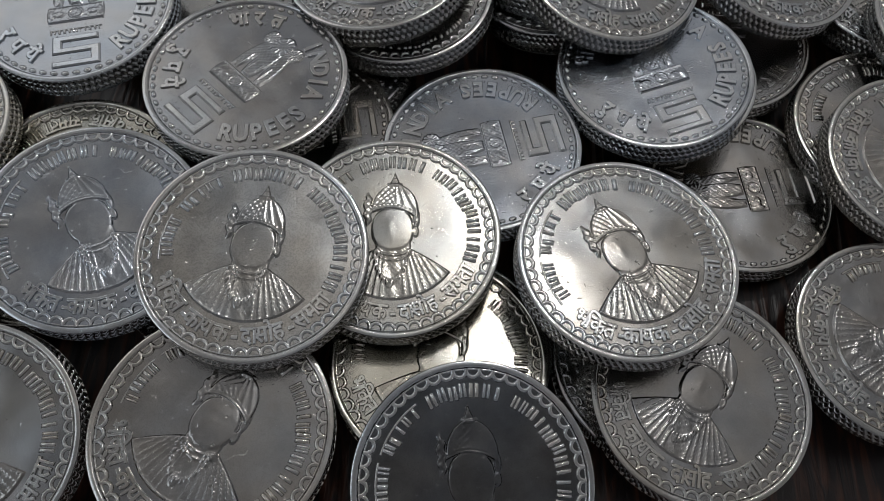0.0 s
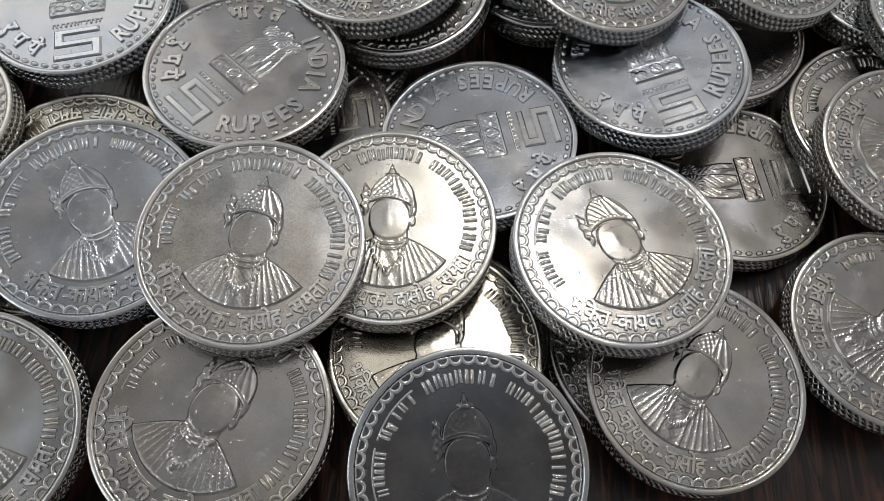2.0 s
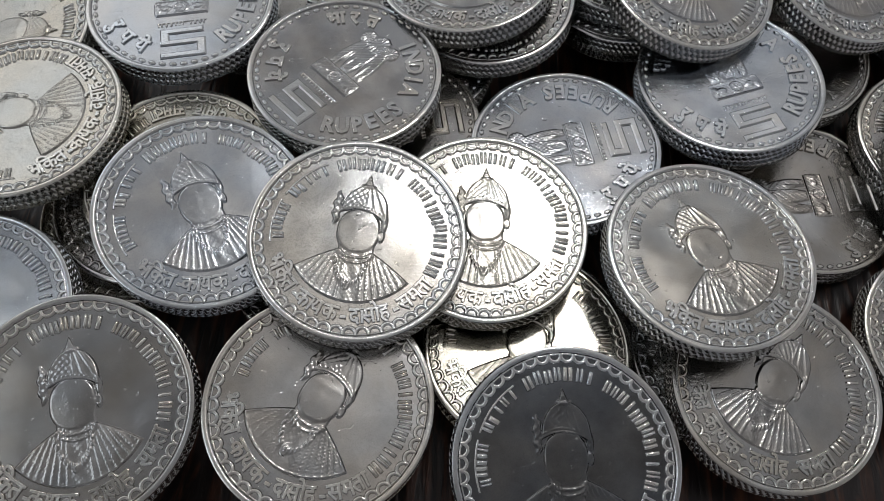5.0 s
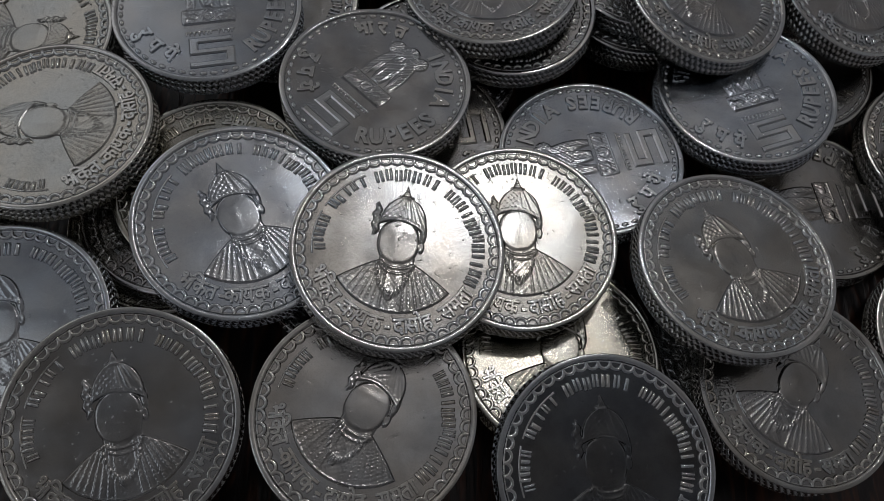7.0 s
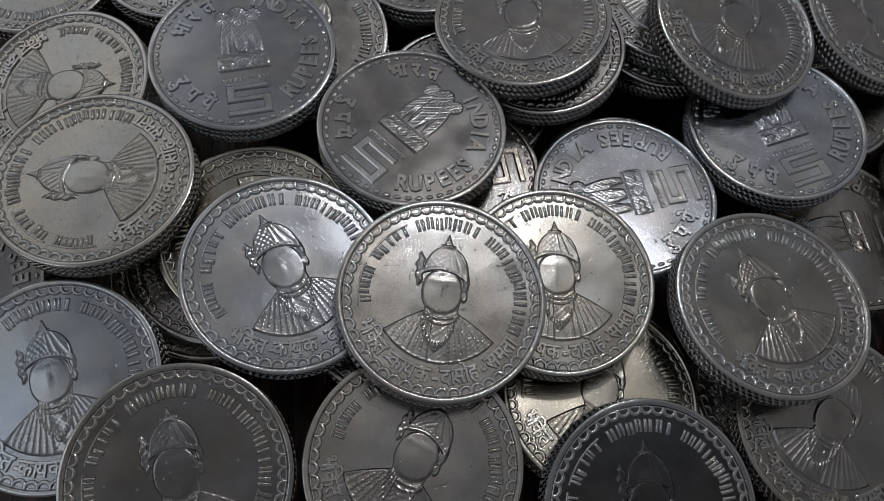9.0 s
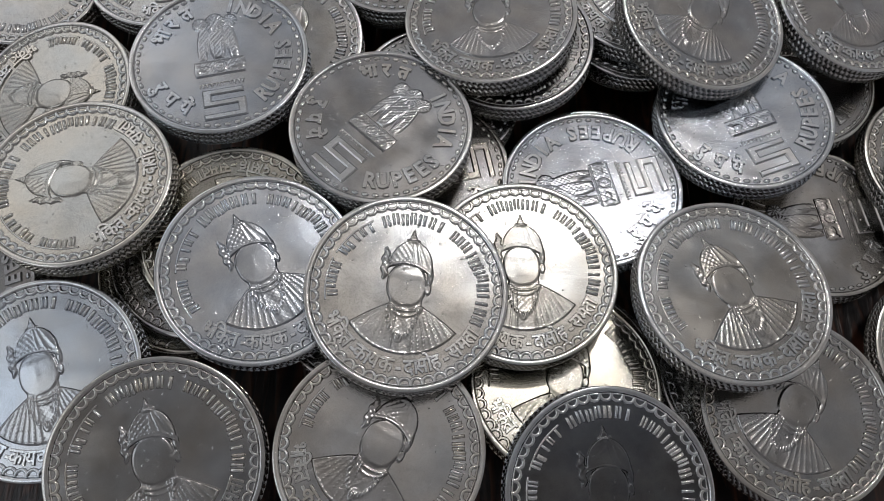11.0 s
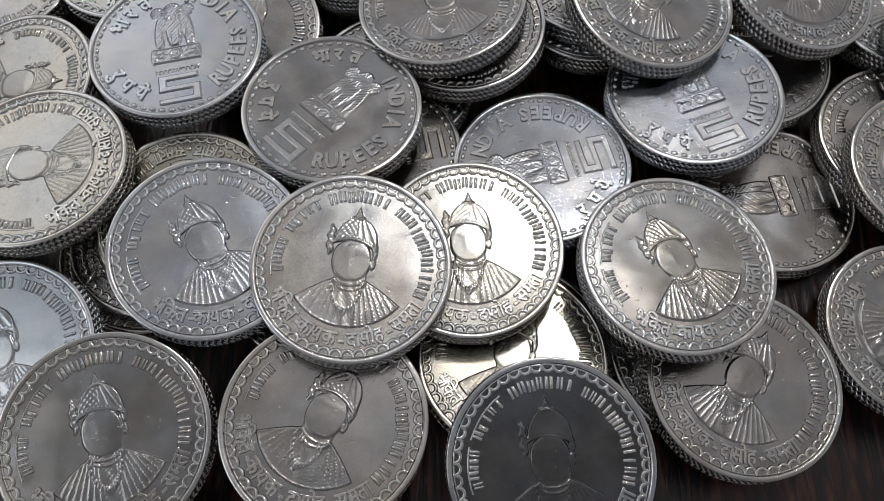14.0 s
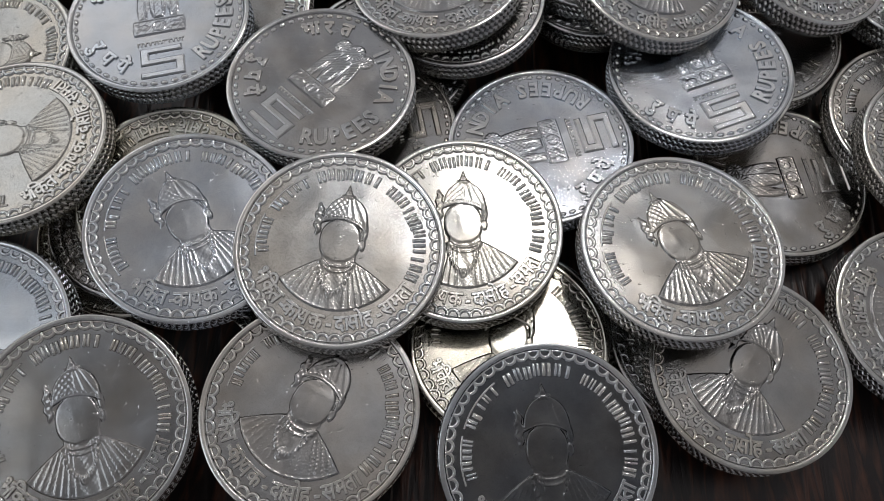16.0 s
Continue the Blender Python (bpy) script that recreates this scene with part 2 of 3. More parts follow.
def disc_mesh():
    prof = [(10.72, FIELD), (10.84, FIELD + 0.12), (10.92, THICK - 0.03), (11.02, THICK), (11.28, THICK), (11.42, THICK - 0.05), (11.49, THICK - 0.16), (11.1, THICK - 0.2)]
    prof = [(3.6, FIELD), (7.2, FIELD), (9.7, FIELD)] + prof
    prof = prof + [(r, THICK - z) for r, z in reversed(prof)]
    n = 144
    v, f = [(0, 0, FIELD), (0, 0, THICK - FIELD)], []
    for r, z in prof:
        v += [(r * math.cos(2 * math.pi * i / n), r * math.sin(2 * math.pi * i / n), z) for i in range(n)]
    at = lambda j, i: 2 + j * n + i % n
    for i in range(n):
        f += [(0, at(0, i), at(0, i + 1)), (1, at(len(prof) - 1, i + 1), at(len(prof) - 1, i))]
        f += [(at(j, i), at(j + 1, i), at(j + 1, i + 1), at(j, i + 1)) for j in range(len(prof) - 1)]
    me = mesh_from("disc", mm(v), f, SILVER)
    me.materials.append(SILVER)
    for poly in me.polygons:
        if math.hypot(poly.center.x, poly.center.y) > 10.78 * MM:
            poly.material_index = 1
    return me


def edge_mesh():
    """The milled edge: three bands of small studs between plain lines."""
    n, v, f = 288, [], []
    bands = [(2.77, 0, 0), (2.70, 0, 0), (2.62, 1, 0), (2.10, 1, 1), (2.02, 0, 1), (1.90, 0, 1), (1.82, 1, 1), (1.18, 1, 2), (1.10, 0, 2), (0.98, 0, 2), (0.90, 1, 2), (0.36, 1, 0), (0.28, 0, 0), (0.18, 0, 0)]
    for z, stud, phase in bands:
        for i in range(n):
            a = 2 * math.pi * i / n
            r = 11.18 + (0.31 if stud and (i + phase) % 3 else 0.0)
            v.append((r * math.cos(a), r * math.sin(a), z))
    for j in range(len(bands) - 1):
        f += [(j * n + i, (j + 1) * n + i, (j + 1) * n + (i + 1) % n, j * n + (i + 1) % n) for i in range(n)]
    return mesh_from("edge", mm(v), f, SILVER, angle=60)


def tube(v, f, path, radius, side=5):
    """A half-round ridge along a path on the field."""
    k = len(v)
    for i, (x, y) in enumerate(path):
        x0, y0 = path[max(i - 1, 0)]
        x1, y1 = path[min(i + 1, len(path) - 1)]
        d = math.hypot(x1 - x0, y1 - y0) or 1
        px, py = -(y1 - y0) / d, (x1 - x0) / d
        for s in range(side):
            a = math.pi * s / (side - 1)
            v.append((x + px * radius * math.cos(a), y + py * radius * math.cos(a), FIELD - 0.02 + radius * 1.0 * math.sin(a) ** 0.8))
    for i in range(len(path) - 1):
        f += [(k + i * side + s, k + i * side + s + 1, k + (i + 1) * side + s + 1, k + (i + 1) * side + s) for s in range(side - 1)]


def scallop_mesh():
    v, f, count = [], [], 51
    for c in range(count):
        mid, half = 2 * math.pi * c / count, math.pi / count
        path = []
        for k in range(9):
            u = math.pi * k / 8
            a, r = mid - half * 1.02 * math.cos(u), 10.72 - 0.78 * math.sin(u) ** 0.8
            path.append((r * math.cos(a), r * math.sin(a)))
        tube(v, f, path, 0.235)
    ring = [(10.68 * math.cos(2 * math.pi * i / 120), 10.68 * math.sin(2 * math.pi * i / 120)) for i in range(121)]
    tube(v, f, ring, 0.12)
    return mesh_from("scalloped_border", mm(v), f, SILVER, angle=70)


def bead_mesh():
    v, f, count = [], [], 52
    for c in range(count):
        a0 = 2 * math.pi * c / count
        k = len(v)
        for lift, size in ((-0.02, 1.0), (0.12, 0.88), (0.19, 0.5)):
            for s in range(8):
                b = 2 * math.pi * s / 8
                r, a = 10.33 + 0.3 * size * math.cos(b), a0 + 0.046 * size * math.sin(b)
                v.append((r * math.cos(a), r * math.sin(a), FIELD + lift))
        f += [(k + j * 8 + s, k + j * 8 + (s + 1) % 8, k + j * 8 + 8 + (s + 1) % 8, k + j * 8 + 8 + s) for j in (0, 1) for s in range(8)]
        f.append(tuple(k + 16 + s for s in range(8)))
    return mesh_from("beaded_border", mm(v), f, SILVER, angle=70)


def letter_bar(width, r0, r1, strokes):
    """One letter as a plain raised bar, of one stroke or of two joined side by side; it stands at angle 90 degrees."""
    v, f = [], []
    w, n = width / 2, FIELD
    t = min(0.42, w * 0.88)
    arc = [(-math.cos(math.pi * k / 6), math.sin(math.pi * k / 6)) for k in range(7)]
    if strokes == 2:
        section = [(-w + t / 2 + a * t / 2, -0.02 + 0.25 * b ** 0.8) for a, b in arc] + [(w - t / 2 + a * t / 2, -0.02 + 0.25 * b ** 0.8) for a, b in arc]
    else:
        section = [(a * w * 0.56, -0.02 + 0.25 * b ** 0.7) for a, b in arc]
    for y, lift in ((r0 - 0.08, 0.0), (r0 + 0.0, 0.65), (r0 + 0.12, 1.0), (r1 - 0.12, 1.0), (r1, 0.65), (r1 + 0.08, 0.0)):
        v += [(x, y, n - 0.02 + (z + 0.02) * lift if lift else n - 0.02) for x, z in section]
    m = len(section)
    f += [(j * m + i, j * m + i + 1, (j + 1) * m + i + 1, (j + 1) * m + i) for j in range(5) for i in range(m - 1)]
    return mesh_from("letter_bar", mm(v), [q[::-1] for q in f], SILVER, angle=85)


def headline_mesh(first, last, r):
    v, f = [], []
    n = max(4, int(abs(last - first) / 3))
    tube(v, f, [(r * math.cos(radians(first + (last - first) * i / n)), r * math.sin(radians(first + (last - first) * i / n))) for i in range(n + 1)], 0.13)
    return mesh_from("headline_bar", mm(v), f, SILVER, angle=50)


def add_word(coin, first, last, letters, r0, r1, headline=False):
    """A word as plain bars along the border, clockwise from first to last (degrees)."""
    step = (last - first) / letters
    wide = abs(radians(step)) * (r0 + r1) / 2 * 0.90
    bars = [letter_bar(wide, r0, r1, 2), letter_bar(wide, r0, r1, 1), letter_bar(wide, r0 + 0.12, r1, 2)]
    for i in range(letters):
        ob = new("letter_bar", rng.choice(bars))
        ob.matrix_basis = Matrix.Rotation(radians(first + step * (i + 0.5) - 90 + rng.uniform(-0.6, 0.6)), 4, "Z") @ Matrix.Diagonal((rng.uniform(0.7, 1.12), rng.uniform(0.98, 1.012), 1, 1))
        ob.parent = coin
    if headline:
        new("headline_bar", headline_mesh(first - step * 0.1, last + step * 0.1, r1 + 0.12)).parent = coin


def step01(d, width):
    t = np.clip(d / width, 0, 1)
    return t * t * (3 - 2 * t)


def oval(x, y, cx, cy, a, b):
    return (1 - np.sqrt(((x - cx) / a) ** 2 + ((y - cy) / b) ** 2)) * min(a, b)


def relief_mesh(name, x0, x1, y0, y1, height, spacing=0.105):
    """A patch of relief over the field: only where it stands proud."""
    xs, ys = np.arange(x0, x1, spacing), np.arange(y0, y1, spacing)
    X, Y = np.meshgrid(xs, ys)
    Z = height(X, Y)
    ny, nx = Z.shape
    proud = Z > 0.004
    keep = proud.copy()
    for dy in (-1, 0, 1):
        for dx in (-1, 0, 1):
            keep |= np.roll(np.roll(proud, dy, 0), dx, 1)
    Zs = np.where(proud, Z, -0.02) + FIELD
    index = -np.ones(Z.shape, int)
    index[keep] = np.arange(keep.sum())
    verts = [(float(a) * MM, float(b) * MM, float(c) * MM) for a, b, c in zip(X[keep], Y[keep], Zs[keep])]
    q = keep[:-1, :-1] & keep[1:, :-1] & keep[:-1, 1:] & keep[1:, 1:] & (proud[:-1, :-1] | proud[1:, :-1] | proud[:-1, 1:] | proud[1:, 1:])
    faces = [(int(index[j, i]), int(index[j, i + 1]), int(index[j + 1, i + 1]), int(index[j + 1, i])) for j, i in zip(*np.nonzero(q))]
    return mesh_from(name, verts, faces, SILVER, angle=80)


def stitches(x, y):
    """Rows of small bead-like knots with uneven spacing."""
    return np.sin(x * 11 + 0.8 * np.sin(y * 1.3)) * np.sin(y * 11 + 0.8 * np.sin(x * 1.7)) + 0.4 * np.sin(x * 5.3 - y * 6.7)


def beads(u, v, pitch, gap):
    """Strings of small beads: rows a pitch apart, beads a gap apart along each."""
    return np.clip(np.cos(2 * math.pi * u / pitch), 0, 1) ** 0.8 * (0.4 + 0.6 * np.clip(np.cos(2 * math.pi * v / gap), -0.3, 1))


def ridge(d, half):
    return step01(half - np.abs(d), half)


def bust_height(x, y):
    """A plain bust in low relief: tall ribbed cap with a knob, smooth blank head, shawl with strings of beads."""
    ax = np.abs(x)
    out = np.clip(ax - 1.6, 0, None)
    shoulders = np.minimum(-1.5 - 0.5 * out - 0.03 * out * out - y, 7.45 - np.hypot(x, y))
    neck = np.minimum.reduce([1.9 - ax, y + 3.2, 0.2 - y])
    head = (1 - (np.abs((x + 0.1) / 2.3) ** 2.3 + np.abs((y - 0.55) / 2.6) ** 2.3) ** (1 / 2.3)) * 2.3
    ear = oval(x, y, 2.35, 0.3, 0.4, 0.8)
    brow = 2.85 - 0.13 * x * x - 0.1 * x
    w = 2.55 * np.sqrt(np.clip(1 - (np.clip(y - 2.7, 0, None) / 3.25) ** 2, 0, 1))
    cap = np.minimum(w - np.abs(x - 0.15), y - brow)
    drop = oval(x, y, 2.45, 1.9, 0.42, 1.3)
    knob = np.maximum(np.minimum.reduce([0.62 * (7.5 - y) / 1.7 - np.abs(x - 0.12), y - 5.5, 7.5 - y]), oval(x, y, 0.12, 5.95, 0.95, 0.3))
    side = oval(x, y, -2.75 + 0.1 * np.sin(y * 5.0), 2.9, 0.52, 2.15)
    whole = np.maximum.reduce([shoulders, neck, head, ear, cap, drop, knob, side])
    h = 0.15 * step01(whole, 0.2)
    # shawl: strings of beads fanning out from the neck, knots between them
    inside = step01(shoulders - 0.12, 0.2)
    fan = np.degrees(np.arctan2(ax - 0.7, 1.2 - y))
    along = np.hypot(ax - 0.7, y - 1.2)
    shawl = inside * step01(fan - 1.5, 2.0)
    rows = beads(fan - 3.5, along + 0.17 * np.sin(fan * 1.9) + 0.1 * np.sin(along * 2.3), 5.4, 0.38)
    knots = 0.5 + 0.5 * np.sin(x * 13 + 0.8 * np.sin(y * 1.3)) * np.sin(y * 13 + 0.8 * np.sin(x * 1.7))
    h += shawl * (0.012 * np.clip(shoulders, 0, 1.5) + 0.055 * rows + 0.016 * knots * step01(fan - 16, 6))
    h += inside * 0.05 * ridge(shoulders - 0.22, 0.17) * (y < -3.4)
    # tunic: soft folds, a collar of two rolls and one long string with a pendant
    tunic = inside * (1 - step01(fan - 1.5, 2.0))
    h += tunic * (0.012 * np.sin(x * 4.5 + y * 1.6) + 0.006 * stitches(x, y))
    for a, b, lift in ((1.75, 0.75, 0.06), (1.9, 1.35, 0.05)):
        h += lift * ridge((np.hypot(x / a, (y + 1.7) / b) - 1) * b, 0.2) * (y < -1.75) * step01(neck + 3, 0.1) * (head < -0.05)
    loop = np.hypot((x + 0.25) / 1.75, (y + 1.9) / 3.5)
    h += inside * 0.085 * ridge((loop - 1) * 1.75, 0.24) * (y < -1.9) * (0.6 + 0.4 * np.sin(np.arctan2((x + 0.25) / 1.75, (y + 1.9) / 3.5) * 34))
    h += inside * 0.05 * step01(oval(x, y, -0.35, -5.7, 0.42, 0.5), 0.2)
    # blank head: a low plateau with rounded flanks
    h += 0.065 * step01(head, 0.35) + 0.03 * step01(head, 1.7) + 0.022 * step01(head - 0.2, 0.4) * (np.exp(-((x + 0.35) / 0.42) ** 2 - ((y - 0.6) / 0.9) ** 2) + 0.7 * np.exp(-((y - 1.75) / 0.4) ** 2))
    # cap: brim band, ribs drawn up to the knob on one flank, embroidery on the other
    theta = np.arctan2(x - 0.12, 7.3 - y)
    ribs = np.clip(np.sin(theta * 30), -0.4, 1) * step01(theta * 3 + 0.2, 0.5)
    knotted = np.sin(x * 9.5 + 1.1 * np.sin(y * 2.2)) * np.sin(y * 9.0 + 1.2 * np.sin(x * 1.9)) * (1 - step01(theta * 3 + 0.2, 0.5))
    bulge = np.sqrt(np.clip(1 - ((x - 0.15) / 2.7) ** 2, 0, 1)) * np.sqrt(np.clip(1 - ((y - 2.6) / 3.6) ** 2, 0.02, 1))
    cloth = step01(cap, 0.22)
    h += cloth * (0.05 + 0.07 * bulge + (0.022 * ribs + 0.018 * knotted) * step01(y - brow - 0.55, 0.15))
    h += 0.045 * cloth * ridge(y - brow - 0.16, 0.17) + 0.04 * cloth * ridge(y - brow - 0.52, 0.15) * (0.55 + 0.45 * np.sin(x * 15))
    h += 0.045 * step01(drop, 0.2) * (0.7 + 0.3 * np.sin(x * 16)) + 0.05 * step01(ear, 0.15) - 0.03 * step01(ear - 0.16, 0.12)
    h += step01(side, 0.15) * (0.04 + 0.03 * np.sin(y * 8.5) * np.sin(x * 7)) + step01(knob, 0.15) * (0.05 + 0.02 * np.sin(y * 11))
    return h


def capital_height(x, y):
    """The pillar capital with seated beasts, as plain swelling forms over a broad drum."""
    h = np.zeros_like(x)
    body = np.minimum(oval(x, y, 0, 2.9, 1.2, 4.1), y + 0.3)
    h = np.maximum(h, 0.20 * step01(body, 0.3))
    mane = oval(x, y, 0, 5.5, 1.4, 1.7)
    h = np.maximum(h, step01(mane, 0.3) * (0.24 + 0.05 * np.sin(np.arctan2(x, y - 5.5) * 14) * step01(np.hypot(x, y - 5.5) - 0.5, 0.3)))
    for s in (-1, 1):
        xs = x * s
        flank = np.minimum(oval(xs + 0.12 * (y - 2.5), y, 1.75, 2.6, 0.9, 3.4), y + 0.3)
        h = np.maximum(h, 0.15 * step01(flank, 0.3))
        top = oval(xs, y, 1.95, 5.6, 1.05, 1.15)
        h = np.maximum(h, step01(top, 0.3) * (0.17 + 0.04 * np.sin(np.arctan2(xs - 1.95, y - 5.6) * 11)))
        for foot in (0.5, 1.6):
            leg = np.minimum(oval(xs, y, foot, 1.3, 0.26, 2.6), y + 0.3)
            h = np.maximum(h, 0.24 * step01(leg, 0.2))
    drum = np.minimum(3.35 - np.abs(x) - 0.12 * (y + 1.6) ** 2, 1.25 - np.abs(y + 1.6))
    wheel = np.hypot(x, y + 1.6)
    inner = 0.10 * ridge(wheel - 0.75, 0.16) + 0.06 * ridge(wheel, 0.2) + 0.035 * np.cos(np.arctan2(y + 1.6, x) * 12) * ((wheel < 0.62) & (wheel > 0.2))
    beasts = 0.1 * step01(oval(np.abs(x), y, 1.95, -1.6, 0.8, 0.5), 0.25) + 0.08 * step01(oval(np.abs(x), y, 2.75, -1.6, 0.4, 0.8), 0.2)
    rims = 0.11 * ridge(np.abs(y + 1.6) - 1.1, 0.15)
    h = np.maximum(h, step01(drum, 0.15) * (0.11 + inner + beasts + rims))
    return 0.8 * h + 0.012 * step01(h, 0.1) * stitches(x * 1.1, y * 0.9)


def numeral_mesh():
    """The square-cut figure 5."""
    outline = [(-2.2, 2.15), (2.1, 2.15), (2.1, 1.35), (-1.3, 1.35), (-1.3, 0.5), (2.25, 0.5), (2.25, -2.15), (-2.25, -2.15), (-2.25, -1.35), (1.35, -1.35), (1.35, -0.3), (-2.2, -0.3)]
    bm = bmesh.new()
    vs = [bm.verts.new((x * 1.2 * MM, (y * 1.03 - 7.15) * MM, (FIELD - 0.02) * MM)) for x, y in outline]
    face = bm.faces.new(vs[::-1])
    face.normal_flip() if face.normal.z < 0 else None
    up = bmesh.ops.extrude_face_region(bm, geom=[face])
    top = [g for g in up["geom"] if isinstance(g, bmesh.types.BMFace)]
    bmesh.ops.translate(bm, verts=[g for g in up["geom"] if isinstance(g, bmesh.types.BMVert)], vec=(0, 0, 0.09 * MM))
    bmesh.ops.inset_region(bm, faces=top, thickness=0.24 * MM, depth=0.12 * MM)
    bmesh.ops.recalc_face_normals(bm, faces=bm.faces)
    me = bpy.data.meshes.new("numeral")
    bm.to_mesh(me)
    me.materials.append(SILVER)
    return me


def lettering(name, word, first, last, r_base, size, feet_out=False, bold=0.045, bevel=0.10):
    """Raised letters set one by one along the border from first to last (degrees), their feet to the middle or to the rim."""
    v, f = [], []
    for i, ch in enumerate(word):
        cu = bpy.data.curves.new("glyph", "FONT")
        cu.body, cu.size, cu.extrude, cu.bevel_depth, cu.bevel_resolution, cu.resolution_u = ch, size, 0.05, bevel, 2, 2
        cu.align_x, cu.offset = "CENTER", bold
        ob = bpy.data.objects.new("glyph", cu)
        scene.collection.objects.link(ob)
        bpy.context.view_layer.update()
        me = bpy.data.meshes.new_from_object(ob.evaluated_get(bpy.context.evaluated_depsgraph_get()))
        a = radians(first + (last - first) * (i + 0.5) / len(word))
        turn, base = (a + math.pi / 2, -r_base) if feet_out else (a - math.pi / 2, r_base)
        m = Matrix.Rotation(turn, 4, "Z") @ Matrix.Translation((0, base, FIELD + 0.04)) @ Matrix.Diagonal((0.85, 1, 1.25, 1))
        k = len(v)
        v += [tuple(m @ w.co) for w in me.vertices]
        f += [tuple(k + j for j in poly.vertices) for poly in me.polygons]
        bpy.data.objects.remove(ob)
        bpy.data.curves.remove(cu)
        bpy.data.meshes.remove(me)
    return mesh_from(name, mm(v), f, SILVER, angle=40)


def motto_height(x, y):
    """A line of small strokes hanging from one headline."""
    strokes = np.clip(np.sin(x * 13 + 1.3 * np.sin(x * 2.1)), 0, 1) ** 0.6 * ((y < -3.95) & (y > -4.45)) * (np.abs(x - 0.7) > 0.25)
    return 0.13 * np.maximum(strokes, ridge(y + 3.95, 0.14)) * step01(2.95 - np.abs(x), 0.1)


def coin_model(meshes, words):
    ob = new("coin")
    for me in meshes:
        new(me.name, me).parent = ob
    for word in words:
        add_word(ob, *word)
    return ob


rng = random.Random(4)
DISC, EDGE = disc_mesh(), edge_mesh()
BUST_WORDS = [lettering("lettering", word, first, last, 9.45, 2.35, True, 0.012, 0.085) for word, first, last in (
    (["भ", "िक्", "त"], 203, 232), (["का", "य", "क"], 238, 266), (["दा", "सो", "ह"], 275, 302), (["स", "म", "ता"], 309, 334), ("-", 233.5, 236.5), ("-", 269, 272), ("-", 304, 307))]
BUST_COIN = coin_model([DISC, EDGE, scallop_mesh(), relief_mesh("bust_relief", -6.8, 6.8, -7.9, 7.9, bust_height, 0.07)] + BUST_WORDS,
                       [(116, 66, 7, 7.95, 9.3), (60, -21, 12, 7.95, 9.3), (157, 122, 5, 7.9, 9.0, True), (193, 163, 4, 7.9, 9.0, True)])
LION_COIN = coin_model([DISC, EDGE, bead_mesh(), relief_mesh("capital_relief", -3.8, 3.8, -3.1, 7.5, capital_height, 0.08), numeral_mesh(),
                        lettering("lettering", ["भा", "र", "त"], 155, 107, 7.5, 2.8),
                        lettering("lettering", ["रु", "प", "ये"], 195, 243, 9.3, 2.8, True), lettering("lettering", "INDIA", 80, 18, 7.3, 2.9), lettering("lettering", "RUPEES", -60, 8, 9.3, 2.9, True),
                        relief_mesh("motto_bar", -3.1, 3.1, -4.65, -3.75, motto_height, 0.06)],
                       [])
BURIED_COIN = coin_model([DISC, EDGE], [])
MODELS = {"p": BUST_COIN, "l": LION_COIN, "b": BURIED_COIN}
USED = set()


def place_coin(face, x, y, z, lean_x, lean_y, spin, metal, label):
    """A coin with the middle of its upper face at (x, y, z) mm; its normal leans by lean_x, lean_y; spin turns it on its face."""
    n = Vector((lean_x, lean_y, 1)).normalized()
    ex = Vector((0, 1, 0)).cross(n).normalized()
    ey = n.cross(ex)
    at = Vector((x, y, z)) - n * THICK
    m = Matrix((ex, ey, n)).transposed().to_4x4() @ Matrix.Rotation(radians(spin), 4, "Z")
    m.translation = at * MM
    model = MODELS[face]
    if face in USED:
        ob = copy_thing(model, m)
    else:
        ob = model
        ob.matrix_basis = m
        USED.add(face)
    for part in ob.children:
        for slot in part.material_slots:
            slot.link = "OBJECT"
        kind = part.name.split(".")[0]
        part.material_slots[0].material = metal if kind in ("disc", "edge", "bust_relief", "capital_relief") else RUBBED_GLINT[metal]
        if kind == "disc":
            part.material_slots[1].material = RUBBED_GLINT[metal]
    tagged(ob, label, "coin", "coins in the pile")
    return ob


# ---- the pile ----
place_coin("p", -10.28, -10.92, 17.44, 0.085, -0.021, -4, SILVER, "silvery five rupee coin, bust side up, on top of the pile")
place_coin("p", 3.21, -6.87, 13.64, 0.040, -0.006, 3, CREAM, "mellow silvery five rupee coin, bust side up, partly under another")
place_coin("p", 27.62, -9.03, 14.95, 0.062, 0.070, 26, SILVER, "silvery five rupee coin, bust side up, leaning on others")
# this coin's dark tone is painted: it mirrors dark surroundings
place_coin("p", 12.32, -31.98, 12.98, 0.070, -0.186, 8, DARK_REFLECTION, "five rupee coin, bust side up, tilted forward, a dark reflection put into its colour")
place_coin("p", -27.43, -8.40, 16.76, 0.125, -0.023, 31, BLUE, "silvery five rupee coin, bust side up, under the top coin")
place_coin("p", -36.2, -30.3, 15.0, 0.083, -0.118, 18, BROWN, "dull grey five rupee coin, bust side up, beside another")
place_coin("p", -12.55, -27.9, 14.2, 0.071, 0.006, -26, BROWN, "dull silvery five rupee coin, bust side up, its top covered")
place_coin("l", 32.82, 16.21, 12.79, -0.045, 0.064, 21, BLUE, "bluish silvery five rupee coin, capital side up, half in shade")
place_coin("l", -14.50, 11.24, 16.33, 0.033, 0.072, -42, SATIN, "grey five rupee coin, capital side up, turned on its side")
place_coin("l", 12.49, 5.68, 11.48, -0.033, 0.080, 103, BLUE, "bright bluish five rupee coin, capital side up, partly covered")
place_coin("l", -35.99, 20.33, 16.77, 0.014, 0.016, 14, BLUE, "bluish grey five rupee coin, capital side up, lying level")
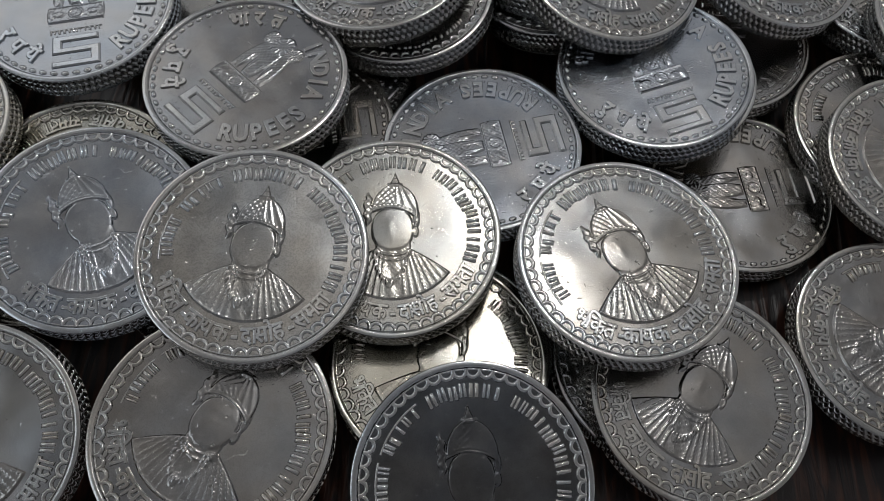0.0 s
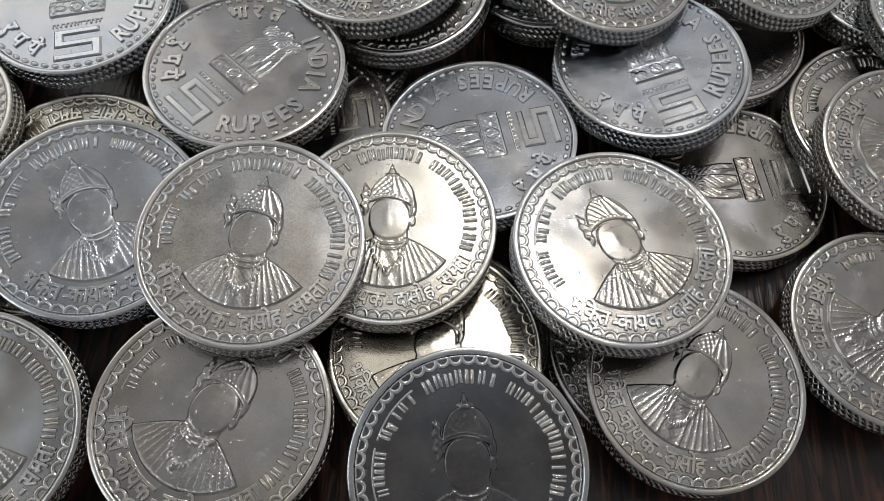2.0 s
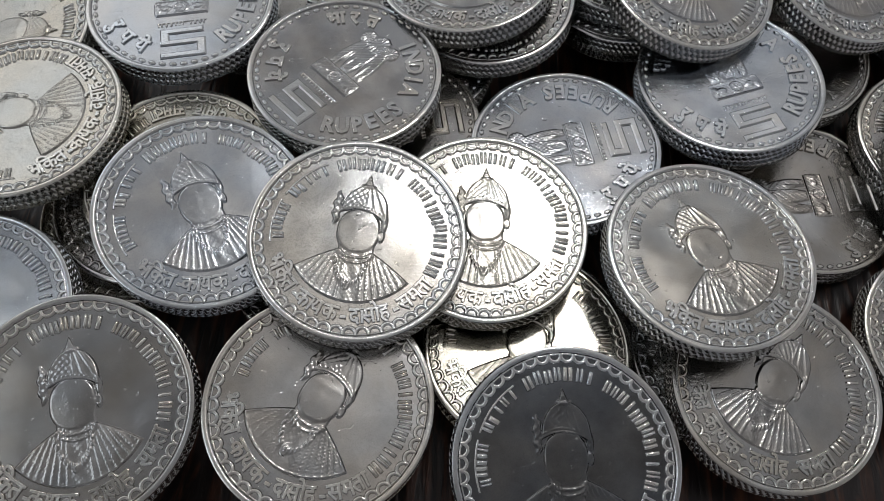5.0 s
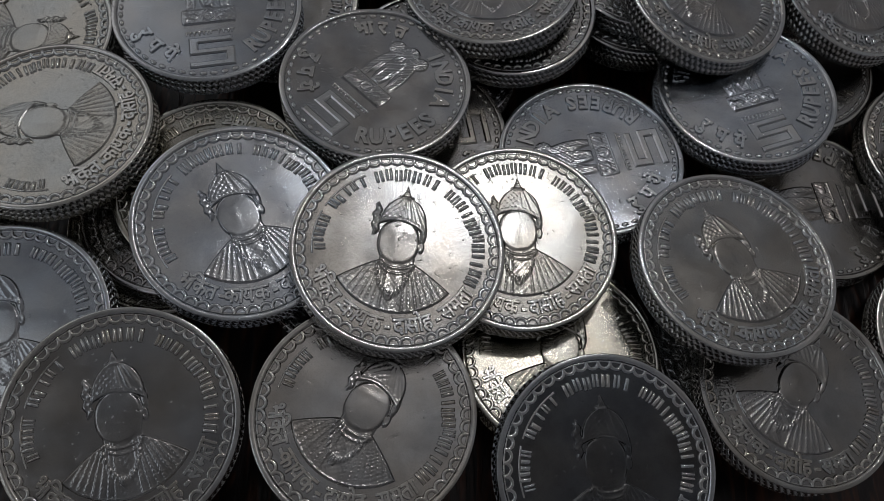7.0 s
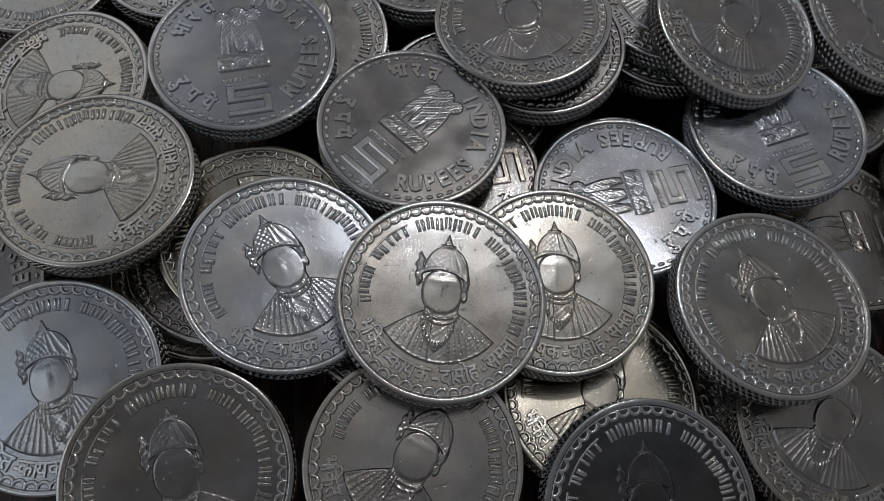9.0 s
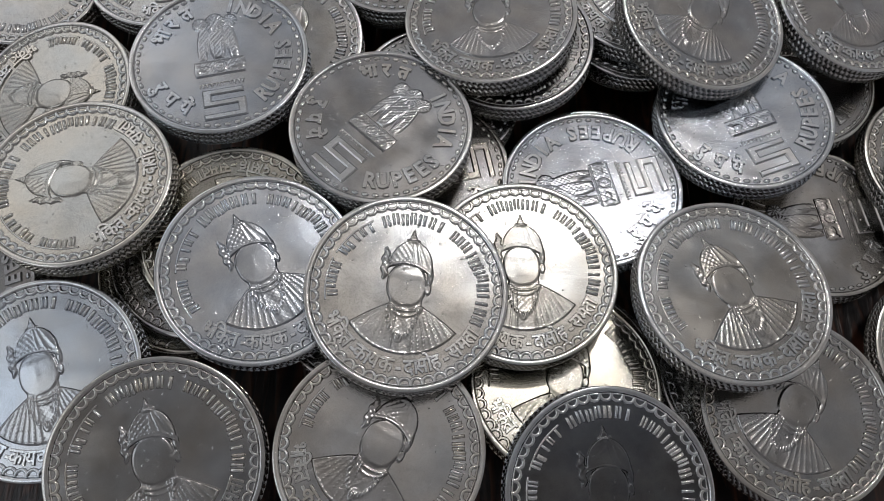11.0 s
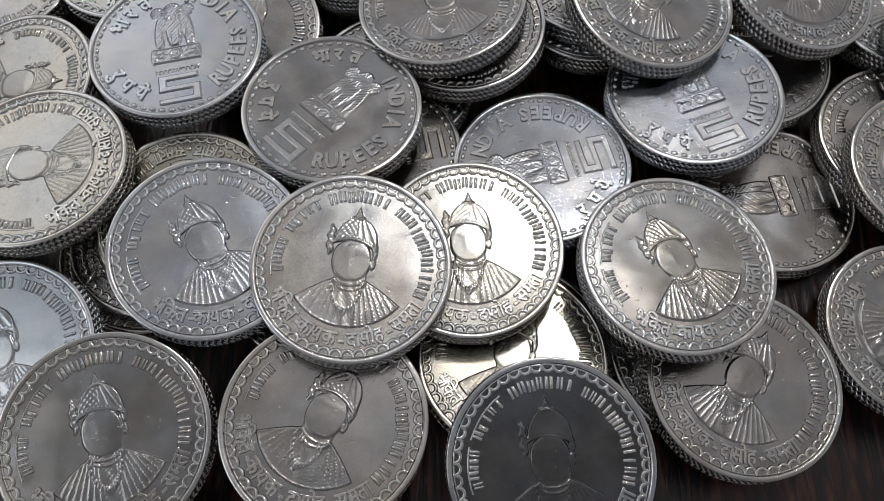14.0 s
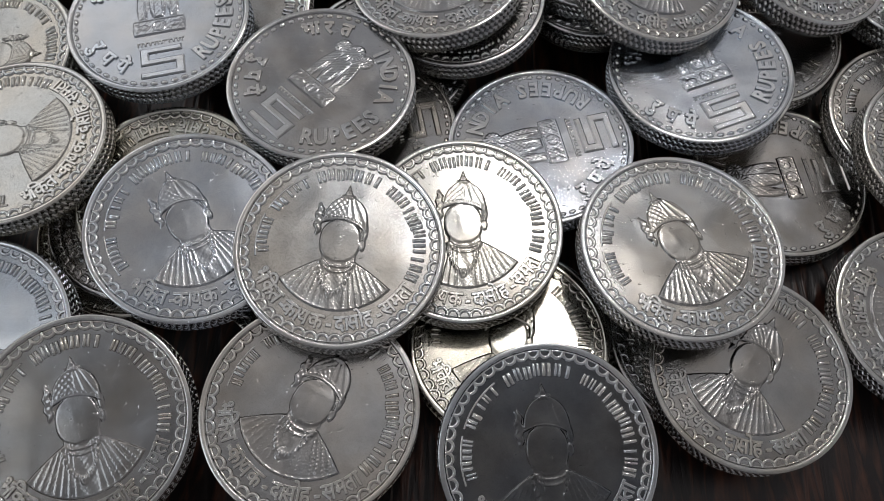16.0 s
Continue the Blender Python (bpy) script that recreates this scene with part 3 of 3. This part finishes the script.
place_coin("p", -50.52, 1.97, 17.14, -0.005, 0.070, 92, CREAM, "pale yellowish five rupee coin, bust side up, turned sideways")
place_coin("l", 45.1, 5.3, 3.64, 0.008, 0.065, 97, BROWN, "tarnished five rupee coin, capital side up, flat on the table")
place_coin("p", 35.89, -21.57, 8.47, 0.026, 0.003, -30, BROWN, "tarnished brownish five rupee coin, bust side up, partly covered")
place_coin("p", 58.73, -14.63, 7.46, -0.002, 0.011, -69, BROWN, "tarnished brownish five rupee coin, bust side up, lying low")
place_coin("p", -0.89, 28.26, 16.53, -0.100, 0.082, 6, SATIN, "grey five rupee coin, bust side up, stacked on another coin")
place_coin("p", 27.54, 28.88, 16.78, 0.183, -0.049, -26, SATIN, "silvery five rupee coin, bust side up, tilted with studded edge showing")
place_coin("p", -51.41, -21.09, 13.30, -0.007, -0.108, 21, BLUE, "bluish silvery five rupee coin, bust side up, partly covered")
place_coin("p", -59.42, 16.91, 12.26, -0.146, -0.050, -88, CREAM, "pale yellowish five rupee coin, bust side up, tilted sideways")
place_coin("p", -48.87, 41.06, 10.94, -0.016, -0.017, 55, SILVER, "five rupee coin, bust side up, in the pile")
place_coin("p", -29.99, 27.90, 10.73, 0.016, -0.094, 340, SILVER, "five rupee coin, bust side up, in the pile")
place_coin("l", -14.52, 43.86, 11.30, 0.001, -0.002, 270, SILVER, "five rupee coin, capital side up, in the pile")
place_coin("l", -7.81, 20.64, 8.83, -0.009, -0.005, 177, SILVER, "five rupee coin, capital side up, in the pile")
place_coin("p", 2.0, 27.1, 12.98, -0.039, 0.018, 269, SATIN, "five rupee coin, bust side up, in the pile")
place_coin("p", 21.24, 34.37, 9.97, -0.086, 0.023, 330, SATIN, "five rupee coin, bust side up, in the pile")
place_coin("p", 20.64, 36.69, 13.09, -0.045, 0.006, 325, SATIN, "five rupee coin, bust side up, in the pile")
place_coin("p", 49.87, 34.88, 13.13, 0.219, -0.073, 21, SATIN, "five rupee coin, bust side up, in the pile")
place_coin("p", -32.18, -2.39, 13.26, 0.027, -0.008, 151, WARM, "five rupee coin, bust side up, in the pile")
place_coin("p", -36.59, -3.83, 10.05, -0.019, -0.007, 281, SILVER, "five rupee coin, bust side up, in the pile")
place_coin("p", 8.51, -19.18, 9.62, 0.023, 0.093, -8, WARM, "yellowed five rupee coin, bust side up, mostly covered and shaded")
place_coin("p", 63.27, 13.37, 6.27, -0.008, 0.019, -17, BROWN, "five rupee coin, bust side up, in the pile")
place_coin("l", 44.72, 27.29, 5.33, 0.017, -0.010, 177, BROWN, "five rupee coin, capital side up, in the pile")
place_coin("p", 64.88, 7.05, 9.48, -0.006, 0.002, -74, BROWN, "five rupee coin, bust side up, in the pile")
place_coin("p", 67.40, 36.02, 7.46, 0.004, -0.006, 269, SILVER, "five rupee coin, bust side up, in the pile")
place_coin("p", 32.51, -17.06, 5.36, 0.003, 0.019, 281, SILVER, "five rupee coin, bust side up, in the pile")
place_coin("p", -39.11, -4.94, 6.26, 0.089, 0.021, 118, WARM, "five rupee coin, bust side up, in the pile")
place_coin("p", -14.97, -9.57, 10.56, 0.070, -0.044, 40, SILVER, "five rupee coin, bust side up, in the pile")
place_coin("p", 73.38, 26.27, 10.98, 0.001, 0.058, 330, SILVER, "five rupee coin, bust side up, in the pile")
# the darker metal here paints in the shade of the coin above
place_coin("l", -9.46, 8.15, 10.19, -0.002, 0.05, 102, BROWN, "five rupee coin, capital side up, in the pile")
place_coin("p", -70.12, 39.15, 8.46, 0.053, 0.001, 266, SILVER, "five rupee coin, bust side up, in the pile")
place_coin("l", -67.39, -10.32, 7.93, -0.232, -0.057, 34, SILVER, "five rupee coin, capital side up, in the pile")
# coins inside the pile that carry the others
place_coin("b", 34.44, 17.58, 9.80, -0.045, 0.064, 67, SILVER, "grey five rupee coin buried inside the pile")
place_coin("b", -60.77, 18.38, 9.15, -0.146, -0.050, 134, SILVER, "grey five rupee coin buried inside the pile")
place_coin("b", -62.11, 19.86, 5.26, -0.073, -0.025, 201, SILVER, "grey five rupee coin buried inside the pile")
place_coin("b", 13.08, 7.60, 8.45, -0.033, 0.035, 268, SILVER, "grey five rupee coin buried inside the pile")
place_coin("b", 13.66, 9.51, 5.43, -0.033, 0.035, 335, SILVER, "grey five rupee coin buried inside the pile")
place_coin("b", -14.77, 45.84, 8.33, 0.001, -0.002, 42, SILVER, "grey five rupee coin buried inside the pile")
place_coin("b", -15.03, 47.82, 5.35, 0.001, -0.002, 109, SILVER, "grey five rupee coin buried inside the pile")
place_coin("b", -30.68, 29.78, 7.94, 0.016, -0.094, 176, SILVER, "grey five rupee coin buried inside the pile")
place_coin("b", -31.38, 31.65, 5.14, 0.016, -0.094, 243, SILVER, "grey five rupee coin buried inside the pile")
place_coin("b", 21.82, 36.29, 6.99, -0.086, 0.023, 310, SILVER, "grey five rupee coin buried inside the pile")
place_coin("b", 22.41, 38.20, 4.02, -0.086, 0.023, 17, SILVER, "grey five rupee coin buried inside the pile")
place_coin("b", 9.33, -17.35, 6.45, 0.023, 0.093, 84, SILVER, "grey five rupee coin buried inside the pile")
place_coin("b", -7.95, 22.63, 5.86, -0.009, -0.005, 151, SILVER, "grey five rupee coin buried inside the pile")
place_coin("b", 68.71, 37.53, 4.49, 0.004, -0.006, 218, SILVER, "grey five rupee coin buried inside the pile")
place_coin("b", 60.53, -13.75, 4.47, -0.002, 0.011, 285, SILVER, "grey five rupee coin buried inside the pile")
